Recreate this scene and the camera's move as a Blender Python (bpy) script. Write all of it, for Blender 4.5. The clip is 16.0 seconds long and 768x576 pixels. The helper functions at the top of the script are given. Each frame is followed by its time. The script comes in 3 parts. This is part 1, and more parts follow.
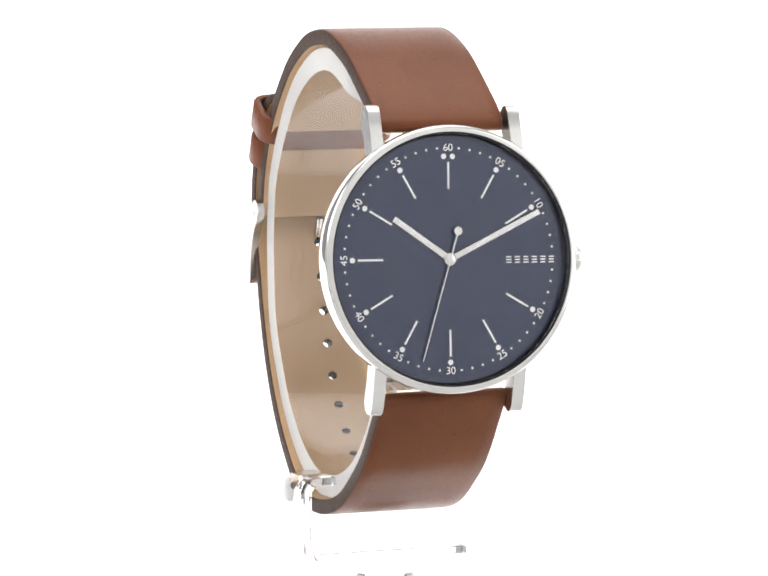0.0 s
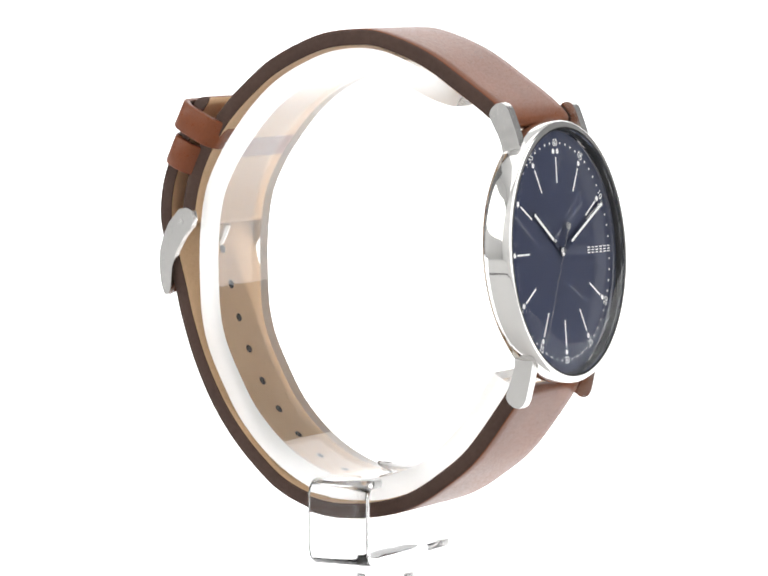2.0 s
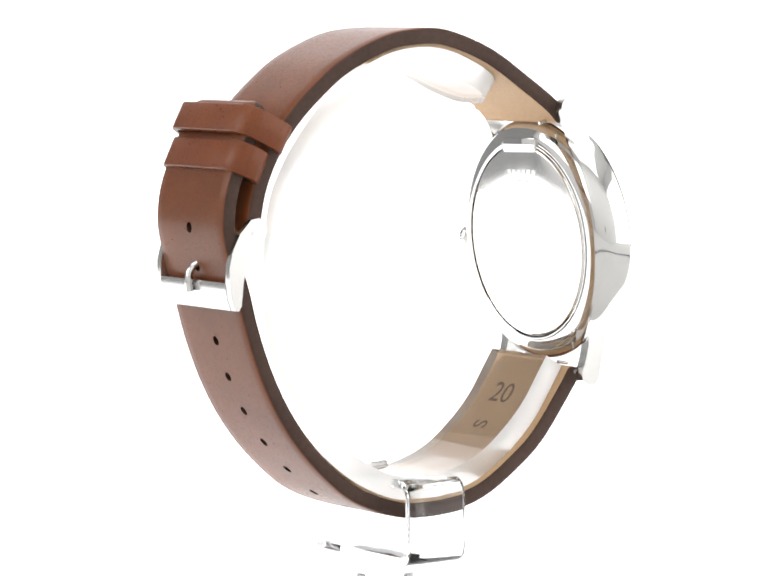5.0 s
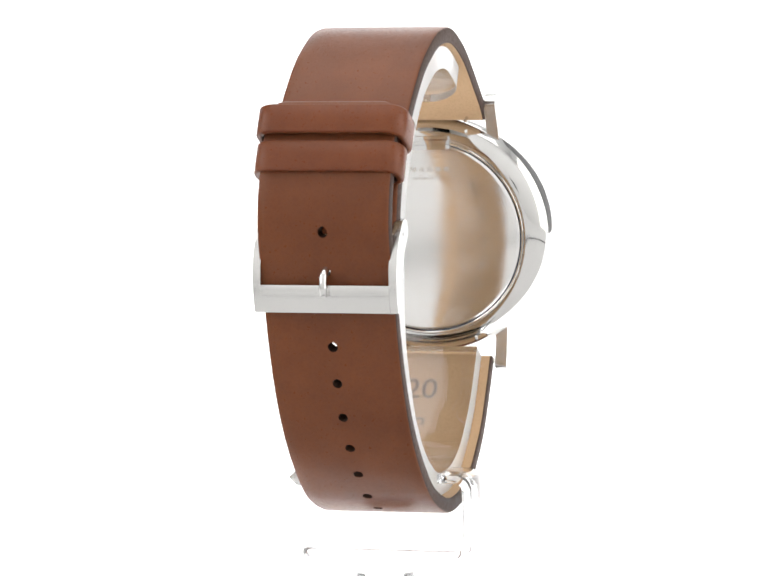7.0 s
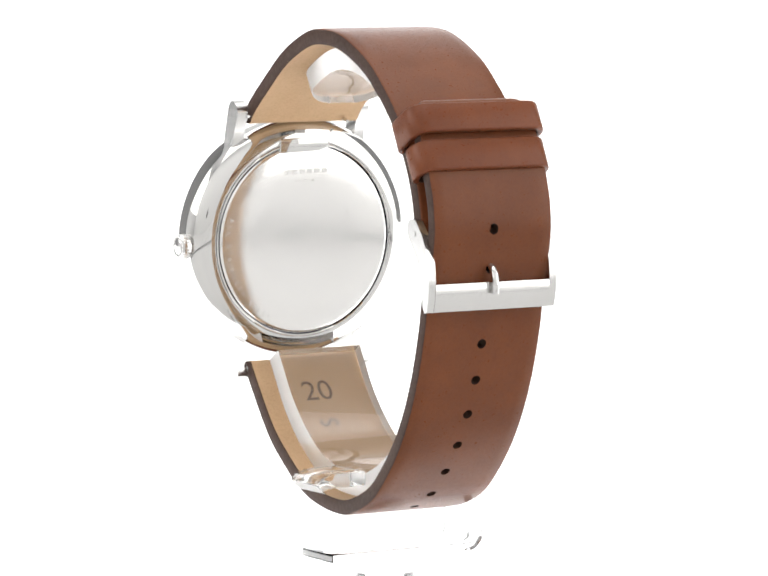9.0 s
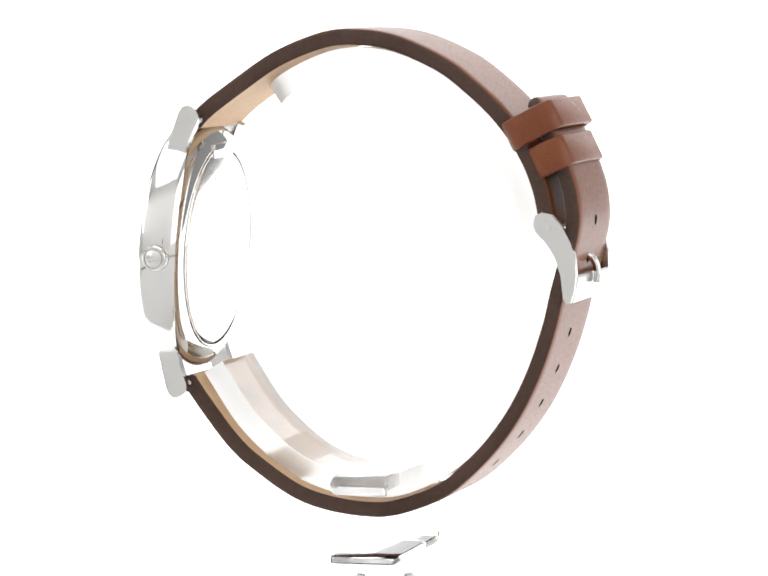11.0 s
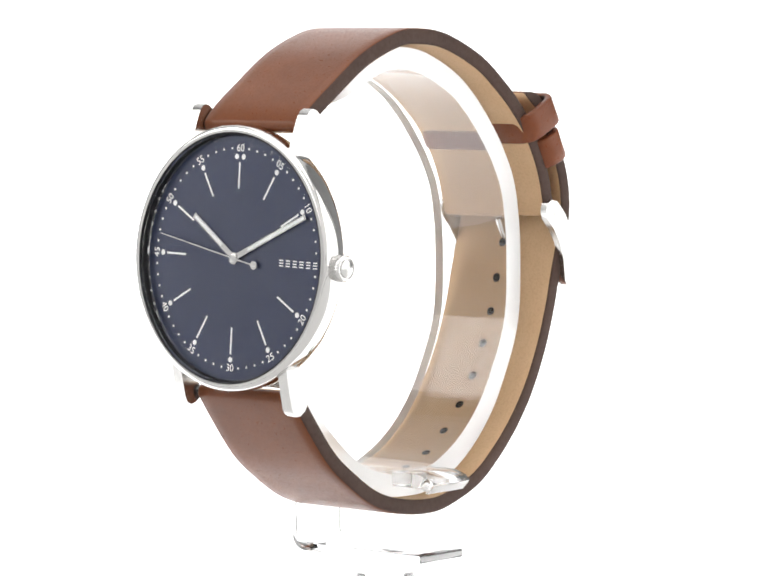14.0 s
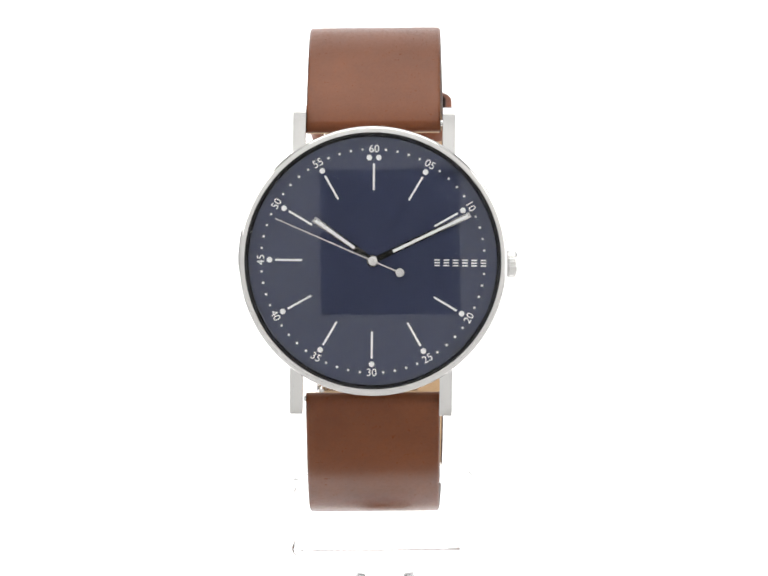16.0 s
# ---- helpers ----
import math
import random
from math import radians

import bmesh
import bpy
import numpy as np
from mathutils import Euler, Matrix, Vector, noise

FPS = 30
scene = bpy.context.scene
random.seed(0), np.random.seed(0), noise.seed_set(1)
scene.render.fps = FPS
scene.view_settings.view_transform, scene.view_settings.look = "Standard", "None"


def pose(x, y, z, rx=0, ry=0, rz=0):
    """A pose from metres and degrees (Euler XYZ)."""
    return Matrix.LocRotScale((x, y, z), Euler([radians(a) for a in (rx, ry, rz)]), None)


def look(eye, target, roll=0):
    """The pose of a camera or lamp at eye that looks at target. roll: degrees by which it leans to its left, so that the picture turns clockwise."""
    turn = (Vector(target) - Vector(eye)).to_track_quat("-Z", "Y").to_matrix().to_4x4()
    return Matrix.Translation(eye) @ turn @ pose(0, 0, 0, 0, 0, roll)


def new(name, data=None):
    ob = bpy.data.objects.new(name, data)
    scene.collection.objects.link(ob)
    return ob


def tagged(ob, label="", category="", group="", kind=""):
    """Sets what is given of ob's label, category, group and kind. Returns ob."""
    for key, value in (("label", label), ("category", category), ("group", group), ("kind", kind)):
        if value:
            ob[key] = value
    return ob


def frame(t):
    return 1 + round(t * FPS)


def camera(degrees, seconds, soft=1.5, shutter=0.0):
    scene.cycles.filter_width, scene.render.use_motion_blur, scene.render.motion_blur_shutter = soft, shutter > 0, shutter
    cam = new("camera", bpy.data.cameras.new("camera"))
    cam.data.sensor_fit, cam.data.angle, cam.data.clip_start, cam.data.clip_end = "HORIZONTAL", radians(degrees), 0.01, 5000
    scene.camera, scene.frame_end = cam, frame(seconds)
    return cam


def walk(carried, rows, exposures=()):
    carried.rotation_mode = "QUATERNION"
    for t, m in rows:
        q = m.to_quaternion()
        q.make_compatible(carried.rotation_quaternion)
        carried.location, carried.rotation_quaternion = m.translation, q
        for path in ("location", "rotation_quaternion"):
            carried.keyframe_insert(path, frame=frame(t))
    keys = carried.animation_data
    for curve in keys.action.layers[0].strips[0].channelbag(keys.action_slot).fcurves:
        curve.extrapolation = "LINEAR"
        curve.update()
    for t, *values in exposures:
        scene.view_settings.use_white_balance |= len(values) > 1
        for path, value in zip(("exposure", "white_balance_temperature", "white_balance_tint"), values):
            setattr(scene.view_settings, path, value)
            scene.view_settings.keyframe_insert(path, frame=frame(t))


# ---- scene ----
from math import sin, cos, pi, sqrt, atan2

# Turntable: the watch and its stand turn about the z axis; the table top is z = 0. Lengths below are in mm unless noted.
EYE = Vector((0.0, -0.6171, 0.0972))
SECONDS = 16.0


def turn(t):
    """Degrees through which the turntable has turned at t seconds."""
    u = (t - 8) / 8
    return 187.435 + 174.611 * u + 5.11 * u ** 2 - 5.598 * u ** 3 - 2.746 * u ** 4 + 0.613 * u ** 5


cam = camera(11.392, SECONDS, soft=1.85)
AIM = EYE + Vector((sin(radians(0.036)), cos(radians(0.036)), -math.tan(radians(4.5106))))
STILL = look(EYE, AIM, -0.617)
walk(cam, [(0.0, STILL), (SECONDS, STILL)])

# ---- light: a white light tent with softboxes over it and at its sides ----
world = bpy.data.worlds.new("tent_air")
world.use_nodes = True
world.node_tree.nodes["Background"].inputs[0].default_value = (1, 1, 1, 1)
world.node_tree.nodes["Background"].inputs[1].default_value = 0.2
scene.world = world
scene.view_settings.exposure = 0.0


def softbox(name, eye, target, w, h, radiance):
    data = bpy.data.lights.new(name, "AREA")
    data.shape, data.size, data.size_y = "RECTANGLE", w, h
    data.energy = radiance * pi * w * h
    data.color = (1.0, 0.985, 0.965)
    ob = new(name, data)
    ob.matrix_world = look(eye, target)
    return ob


softbox("softbox_top", (0, -0.02, 0.80), (0, 0, 0), 0.80, 0.80, 1.5)
softbox("softbox_left", (-0.74, -0.19, 0.49), (0, -0.19, 0.49), 0.77, 0.50, 2.45)
softbox("softbox_right", (0.74, -0.19, 0.375), (0, -0.19, 0.375), 0.77, 0.74, 1.72)


# ---- materials ----
def material(name, color, rough=0.5, metal=0.0, **more):
    m = bpy.data.materials.new(name)
    m.use_nodes = True
    b = m.node_tree.nodes["Principled BSDF"]
    b.inputs["Base Color"].default_value = (*color, 1)
    b.inputs["Roughness"].default_value = rough
    b.inputs["Metallic"].default_value = metal
    for key, value in more.items():
        b.inputs[key.replace("_", " ")].default_value = value
    return m


def nodes_of(m):
    return m.node_tree.nodes, m.node_tree.links, m.node_tree.nodes["Principled BSDF"]


def noise_tex(m, scale, detail=4.0, rough=0.6, stretch=(1, 1, 1)):
    n, l, b = nodes_of(m)
    c = n.new("ShaderNodeTexCoord")
    mp = n.new("ShaderNodeMapping")
    mp.inputs["Scale"].default_value = stretch
    t = n.new("ShaderNodeTexNoise")
    t.inputs["Scale"].default_value, t.inputs["Detail"].default_value, t.inputs["Roughness"].default_value = scale, detail, rough
    l.new(c.outputs["Object"], mp.inputs["Vector"])
    l.new(mp.outputs[0], t.inputs["Vector"])
    return t.outputs["Fac"]


def ramp(m, fac, stops):
    n, l, b = nodes_of(m)
    r = n.new("ShaderNodeValToRGB")
    while len(r.color_ramp.elements) < len(stops):
        r.color_ramp.elements.new(0.5)
    for e, (p, c) in zip(r.color_ramp.elements, stops):
        e.position, e.color = p, (*c, 1)
    l.new(fac, r.inputs[0])
    return r.outputs[0]


def blend(m, kind, fac, a, b_):
    n, l, b = nodes_of(m)
    x = n.new("ShaderNodeMix")
    x.data_type, x.blend_type = "RGBA", kind
    x.inputs[0].default_value = fac
    l.new(a, x.inputs[6])
    l.new(b_, x.inputs[7])
    return x.outputs[2]


def bump(m, fac, strength, depth):
    n, l, b = nodes_of(m)
    k = n.new("ShaderNodeBump")
    k.inputs["Strength"].default_value, k.inputs["Distance"].default_value = strength, depth
    l.new(fac, k.inputs["Height"])
    l.new(k.outputs[0], b.inputs["Normal"])


def leather(name, dark, light, rough, grain=1900, depth=0.00006):
    """Smooth tanned leather: broad tone drifts, fine pores and a low grain relief."""
    m = material(name, light, rough, Specular_IOR_Level=0.25)
    n, l, b = nodes_of(m)
    broad = noise_tex(m, 70, 3, 0.55)
    fine = noise_tex(m, grain, 5, 0.65)
    tone = ramp(m, broad, [(0.3, dark), (0.72, light)])
    pores = ramp(m, fine, [(0.32, (0.78, 0.76, 0.74)), (0.55, (1, 1, 1))])
    l.new(blend(m, "MULTIPLY", 0.5, tone, pores), b.inputs["Base Color"])
    l.new(ramp(m, fine, [(0.3, (rough + 0.12,) * 3), (0.7, (rough - 0.06,) * 3)]), b.inputs["Roughness"])
    bump(m, fine, 0.35, depth)
    return m


LEATHER = leather("tan_leather", (0.132, 0.0390, 0.0134), (0.184, 0.0568, 0.0194), 0.31)
KEEPER = leather("keeper_leather", (0.144, 0.0405, 0.0152), (0.190, 0.0565, 0.0212), 0.30)
EDGE = leather("leather_edge", (0.050, 0.027, 0.020), (0.070, 0.039, 0.029), 0.55, 1400)
LINING = leather("beige_lining", (0.55, 0.36, 0.205), (0.63, 0.43, 0.255), 0.5, 2600)
# Hole walls coloured darker than the leather, for the shade inside them.
HOLE = leather("shaded_hole_wall", (0.030, 0.014, 0.008), (0.045, 0.022, 0.013), 0.8)
# a thin waxed finish on the smooth outer side
_b = nodes_of(LEATHER)[2]
_b.inputs["Coat Weight"].default_value, _b.inputs["Coat Roughness"].default_value = 0.03, 0.2
STAMP = material("stamped_ink", (0.20, 0.13, 0.085), 0.8)


def steel(name, color, rough, brushed=0.0, stretch=(1, 1, 1)):
    m = material(name, (color,) * 3, rough, 1.0)
    n, l, b = nodes_of(m)
    b.inputs["Base Color"].default_value = (color, color * 0.99, color * 0.975, 1)
    f = noise_tex(m, 900, 4, 0.7, stretch)
    l.new(ramp(m, f, [(0.25, (rough * 0.75,) * 3), (0.75, (rough * 1.35,) * 3)]), b.inputs["Roughness"])
    if brushed:
        bump(m, f, brushed, 0.00001)
    return m


POLISHED = steel("polished_steel", 0.70, 0.06)
SATIN = steel("satin_steel", 0.68, 0.20, 0.06, (5, 1, 1))
BACK = steel("caseback_steel", 0.84, 0.11, 0.2, (0.3, 4, 0.4))
DARKSTEEL = steel("engraving", 0.72, 0.24)
WHITE = material("white_print", (0.95, 0.95, 0.95), 0.45)
LUME = material("white_lume", (0.92, 0.93, 0.92), 0.5)
ACRYLIC = material("clear_acrylic", (1, 1, 1), 0.01, IOR=1.49)
ACRYLIC.node_tree.nodes["Principled BSDF"].inputs["Transmission Weight"].default_value = 1.0
CRYSTAL = bpy.data.materials.new("mineral_crystal")
CRYSTAL.use_nodes = True
_n, _l = CRYSTAL.node_tree.nodes, CRYSTAL.node_tree.links
_n.remove(_n["Principled BSDF"])
_mix, _fre, _clear, _gloss = (_n.new("ShaderNode" + k) for k in ("MixShader", "Fresnel", "BsdfTransparent", "BsdfGlossy"))
_fre.inputs["IOR"].default_value, _gloss.inputs["Roughness"].default_value = 1.14, 0.01
_gloss.inputs["Color"].default_value = (0.95, 0.97, 1.0, 1)
_l.new(_fre.outputs[0], _mix.inputs[0])
_l.new(_clear.outputs[0], _mix.inputs[1])
_l.new(_gloss.outputs[0], _mix.inputs[2])
_l.new(_mix.outputs[0], _n["Material Output"].inputs["Surface"])
BLACK = material("black_cloth", (0.012, 0.012, 0.013), 0.9)

DIAL = material("navy_dial", (0.031, 0.040, 0.083), 0.4, 0.4, Coat_Weight=1.0, Coat_Roughness=0.012, Coat_IOR=1.5)
_n, _l, _b = nodes_of(DIAL)
_l.new(ramp(DIAL, noise_tex(DIAL, 500, 3), [(0.2, (0.0250, 0.0330, 0.076)), (0.8, (0.0262, 0.0345, 0.079))]), _b.inputs["Base Color"])

GREY = material("grey_cloth", (0.20, 0.20, 0.20), 0.9)
PLASTIC = material("pale_plastic", (0.86, 0.86, 0.86), 0.4)

# White sheet of the shooting table and backdrop, with emission added to stay white.
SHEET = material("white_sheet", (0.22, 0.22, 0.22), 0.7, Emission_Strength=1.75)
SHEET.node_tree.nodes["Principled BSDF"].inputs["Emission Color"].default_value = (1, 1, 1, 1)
FABRIC = material("tent_fabric", (0.66, 0.66, 0.655), 0.9)
nodes_of(FABRIC)[1].new(ramp(FABRIC, noise_tex(FABRIC, 9, 3), [(0.3, (0.60, 0.60, 0.598)), (0.7, (0.64, 0.64, 0.637))]), nodes_of(FABRIC)[2].inputs["Base Color"])

PANEL = material("front_panel", (0.69, 0.69, 0.685), 0.85)
# saw-cut, frosted edges of the acrylic ring
FROST = material("frosted_acrylic", (0.98, 0.98, 0.98), 0.45, IOR=1.49)
nodes_of(FROST)[2].inputs["Transmission Weight"].default_value = 0.7
bump(FROST, noise_tex(FROST, 1500, 3), 0.4, 0.0001)


# ---- mesh helpers ----
LIFT = 90.0


def W(x, y, z):
    """From mm, with z counted from the eye's level, to the turntable's space in metres."""
    return Vector((x, y, z + LIFT)) * 0.001


def part(name, bm, mats, parent=None, label="", smooth=35, kind=""):
    me = bpy.data.meshes.new(name)
    bmesh.ops.recalc_face_normals(bm, faces=bm.faces)
    for f in bm.faces:
        f.smooth = True
    bm.to_mesh(me)
    bm.free()
    me.set_sharp_from_angle(angle=radians(smooth))
    for m in (mats if isinstance(mats, (list, tuple)) else [mats]):
        me.materials.append(m)
    ob = new(name, me)
    if parent is not None:
        ob.parent = parent
    return tagged(ob, label=label, kind=kind)


def apply(bm, fn):
    for v in bm.verts:
        v.co = fn(v.co)
    return bm


def box(bm, x0, x1, y0, y1, z0, z1):
    m = Matrix.Translation(((x0 + x1) / 2, (y0 + y1) / 2, (z0 + z1) / 2)) @ Matrix.Diagonal((x1 - x0, y1 - y0, z1 - z0, 1))
    return bmesh.ops.create_cube(bm, size=1, matrix=m)["verts"]


def bevel_all(bm, r, segments=2, angle=40):
    es = [e for e in bm.edges if len(e.link_faces) == 2 and e.calc_face_angle(0) > radians(angle)]
    bmesh.ops.bevel(bm, geom=es, offset=r, segments=segments, profile=0.5, affect="EDGES", clamp_overlap=True)
    return bm


def lathe(profile, n=96, closed=False):
    """Turns (r, h) points about z; r = 0 closes on the axis."""
    bm = bmesh.new()
    rings = []
    for r, h in profile:
        if r < 1e-6:
            rings.append([bm.verts.new((0, 0, h))])
        else:
            rings.append([bm.verts.new((r * cos(2 * pi * i / n), r * sin(2 * pi * i / n), h)) for i in range(n)])
    pairs = list(zip(rings, rings[1:])) + ([(rings[-1], rings[0])] if closed else [])
    for a, b in pairs:
        for i in range(n):
            q = [a[i % len(a)], a[(i + 1) % len(a)], b[(i + 1) % len(b)], b[i % len(b)]]
            q = list(dict.fromkeys(q))
            if len(q) > 2:
                bm.faces.new(q)
    return bm


def prism(poly, h0, h1, fn):
    """Extrudes a flat polygon of (a, b) pairs from h0 to h1; fn maps (a, b, h) to a place."""
    bm = bmesh.new()
    lo = [bm.verts.new(fn(a, b, h0)) for a, b in poly]
    hi = [bm.verts.new(fn(a, b, h1)) for a, b in poly]
    bm.faces.new(lo), bm.faces.new(hi)
    for i in range(len(poly)):
        j = (i + 1) % len(poly)
        bm.faces.new((lo[i], lo[j], hi[j], hi[i]))
    return bm


def spline(points, step):
    """Catmull-Rom through the points, resampled at an even step."""
    p = [Vector(q) for q in points]
    p = [p[0] * 2 - p[1]] + p + [p[-1] * 2 - p[-2]]
    fine = []
    for i in range(1, len(p) - 2):
        a, b, c, d = p[i - 1:i + 3]
        for k in range(24):
            t = k / 24
            fine.append(0.5 * (2 * b + (c - a) * t + (2 * a - 5 * b + 4 * c - d) * t * t + (3 * b - a - 3 * c + d) * t ** 3))
    fine.append(p[-2])
    for _ in range(10):
        fine = [fine[0]] + [(fine[i - 1] + fine[i] * 2 + fine[i + 1]) / 4 for i in range(1, len(fine) - 1)] + [fine[-1]]
    run = [0.0]
    for a, b in zip(fine, fine[1:]):
        run.append(run[-1] + (b - a).length)
    return fine, run


def along(line, s):
    fine, run = line
    s = min(max(s, 0.0), run[-1])
    i = int(np.searchsorted(run, s)) if s > 0 else 1
    i = min(max(i, 1), len(run) - 1)
    f = (s - run[i - 1]) / max(run[i] - run[i - 1], 1e-9)
    lo, hi = max(i - 6, 0), min(i + 5, len(fine) - 1)
    return fine[i - 1].lerp(fine[i], f), (fine[hi] - fine[lo]).normalized()


def tube(path, r, n=12, round_ends=True):
    bm = bmesh.new()
    rings = []
    pts = [Vector(q) for q in path]
    for i, q in enumerate(pts):
        t = (pts[min(i + 1, len(pts) - 1)] - pts[max(i - 1, 0)]).normalized()
        u = t.orthogonal().normalized() if i == 0 else (u - t * u.dot(t)).normalized()
        v = t.cross(u)
        rings.append([bm.verts.new(q + (u * cos(2 * pi * k / n) + v * sin(2 * pi * k / n)) * r) for k in range(n)])
    for a, b in zip(rings, rings[1:]):
        for k in range(n):
            bm.faces.new((a[k], a[(k + 1) % n], b[(k + 1) % n], b[k]))
    bm.faces.new(rings[0]), bm.faces.new(rings[-1])
    if round_ends:
        bevel_all(bm, r * 0.4, 2, 60)
    return bm


# ---- the tent: table sheet swept up into the backdrop, walls, roof and front panel ----
def sweep_sheet():
    bm = bmesh.new()
    prof = [(-0.012, 0.0), (0.95, 0.0)]
    prof += [(0.95 + 0.35 * sin(a), 0.35 - 0.35 * cos(a)) for a in [pi / 2 * k / 12 for k in range(1, 13)]] + [(1.30, 1.0)]
    rows = []
    for off in (0.0, -0.004):
        rows.append([[bm.verts.new((x, y - (off if z > 0.3 else 0), z + (off if z <= 0.3 else 0))) for x in (-0.75, -0.4, 0.0, 0.4, 0.75)] for y, z in prof])
    for k, grid in enumerate(rows):
        for a, b in zip(grid, grid[1:]):
            for i in range(4):
                bm.faces.new((a[i], a[i + 1], b[i + 1], b[i]))
    part("glowing_sheet", bm, SHEET, None, kind="structure")


def wall(name, x0, x1, y0, y1, z0, z1, mat=FABRIC):
    bm = bmesh.new()
    box(bm, x0, x1, y0, y1, z0, z1)
    part(name, bm, mat, None, kind="structure")


def front_panel():
    """White front panel with the lens opening, and the dark hood behind it."""
    bm = bmesh.new()
    cx, cz, hw, hh = -0.0088, EYE.z + 0.0015, 0.021, 0.022
    for x0, x1, z0, z1 in ((-0.8, cx - hw, 0.0, 1.0), (cx + hw, 0.8, 0.0, 1.0), (cx - hw, cx + hw, 0.0, cz - hh), (cx - hw, cx + hw, cz + hh, 1.0)):
        box(bm, x0, x1, -0.604, -0.600, z0, z1)
    part("wall_front", bm, PANEL, None, kind="structure")
    bm = bmesh.new()
    box(bm, cx - 0.06, cx + 0.06, -0.74, -0.606, 0.012, cz + 0.08)
    bmesh.ops.delete(bm, geom=[f for f in bm.faces if f.normal.y > 0.9], context="FACES")
    part("lens_hood", bm, BLACK, None, kind="structure")


def reflected_band():
    """Unseen dark arc added on the table front, reflected as a band in the caseback."""
    bm = bmesh.new()
    rings = []
    for k in range(61):
        a = radians(184 + 172 * k / 60)
        rings.append([bm.verts.new((0.04 + r * cos(a), r * sin(a), z)) for r, z in ((0.234, 0.0004), (0.234, 0.0012), (0.246, 0.0012), (0.246, 0.0004))])
    for a, b in zip(rings, rings[1:]):
        for k in range(4):
            bm.faces.new((a[k], a[(k + 1) % 4], b[(k + 1) % 4], b[k]))
    bm.faces.new(rings[0]), bm.faces.new(rings[-1])
    part("dark_reflection_strip", bm, BLACK, None, kind="structure")


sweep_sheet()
reflected_band()
wall("table_front", -0.80, 0.80, -0.70, -0.013, -0.006, 0.0, FABRIC)
wall("wall_left", -0.81, -0.80, -0.70, 0.27, 0.0, 1.0)
wall("wall_right", 0.80, 0.81, -0.70, 0.27, 0.0, 1.0)
# Unseen grey flags, added for dark reflections in the steel and dial.
wall("dark_flag_left", -0.81, -0.75, 0.27, 1.30, 0.0, 1.0, GREY)
wall("dark_flag_right", 0.75, 0.81, 0.27, 1.30, 0.0, 1.0, GREY)
wall("ceiling", -0.80, 0.80, -0.70, 1.30, 1.0, 1.01)
front_panel()


# ---- the watch ----
watch = tagged(new("wristwatch"), "slim steel wristwatch, navy dial and tan leather strap, on clear stand", "wristwatch")

# Case frame: x to three o'clock, y to twelve, z out of the dial; it leans back and is turned a little on its stand.
LEAN, SPIN = radians(3.95), radians(1.28)
CASE = Matrix.Translation((-0.96, -32.75, -34.75 + LIFT)) @ Matrix.Rotation(pi / 2 - LEAN, 4, "X") @ Matrix.Rotation(-SPIN, 4, "Z")
CASE_M = Matrix.Diagonal((0.001, 0.001, 0.001, 1)) @ CASE


def to_case(v):
    return CASE_M @ Vector(v)


def case_part(name, bm, mats, parent=watch, label="", smooth=35, kind=""):
    return part(name, apply(bm, to_case), mats, parent, label, smooth, kind)


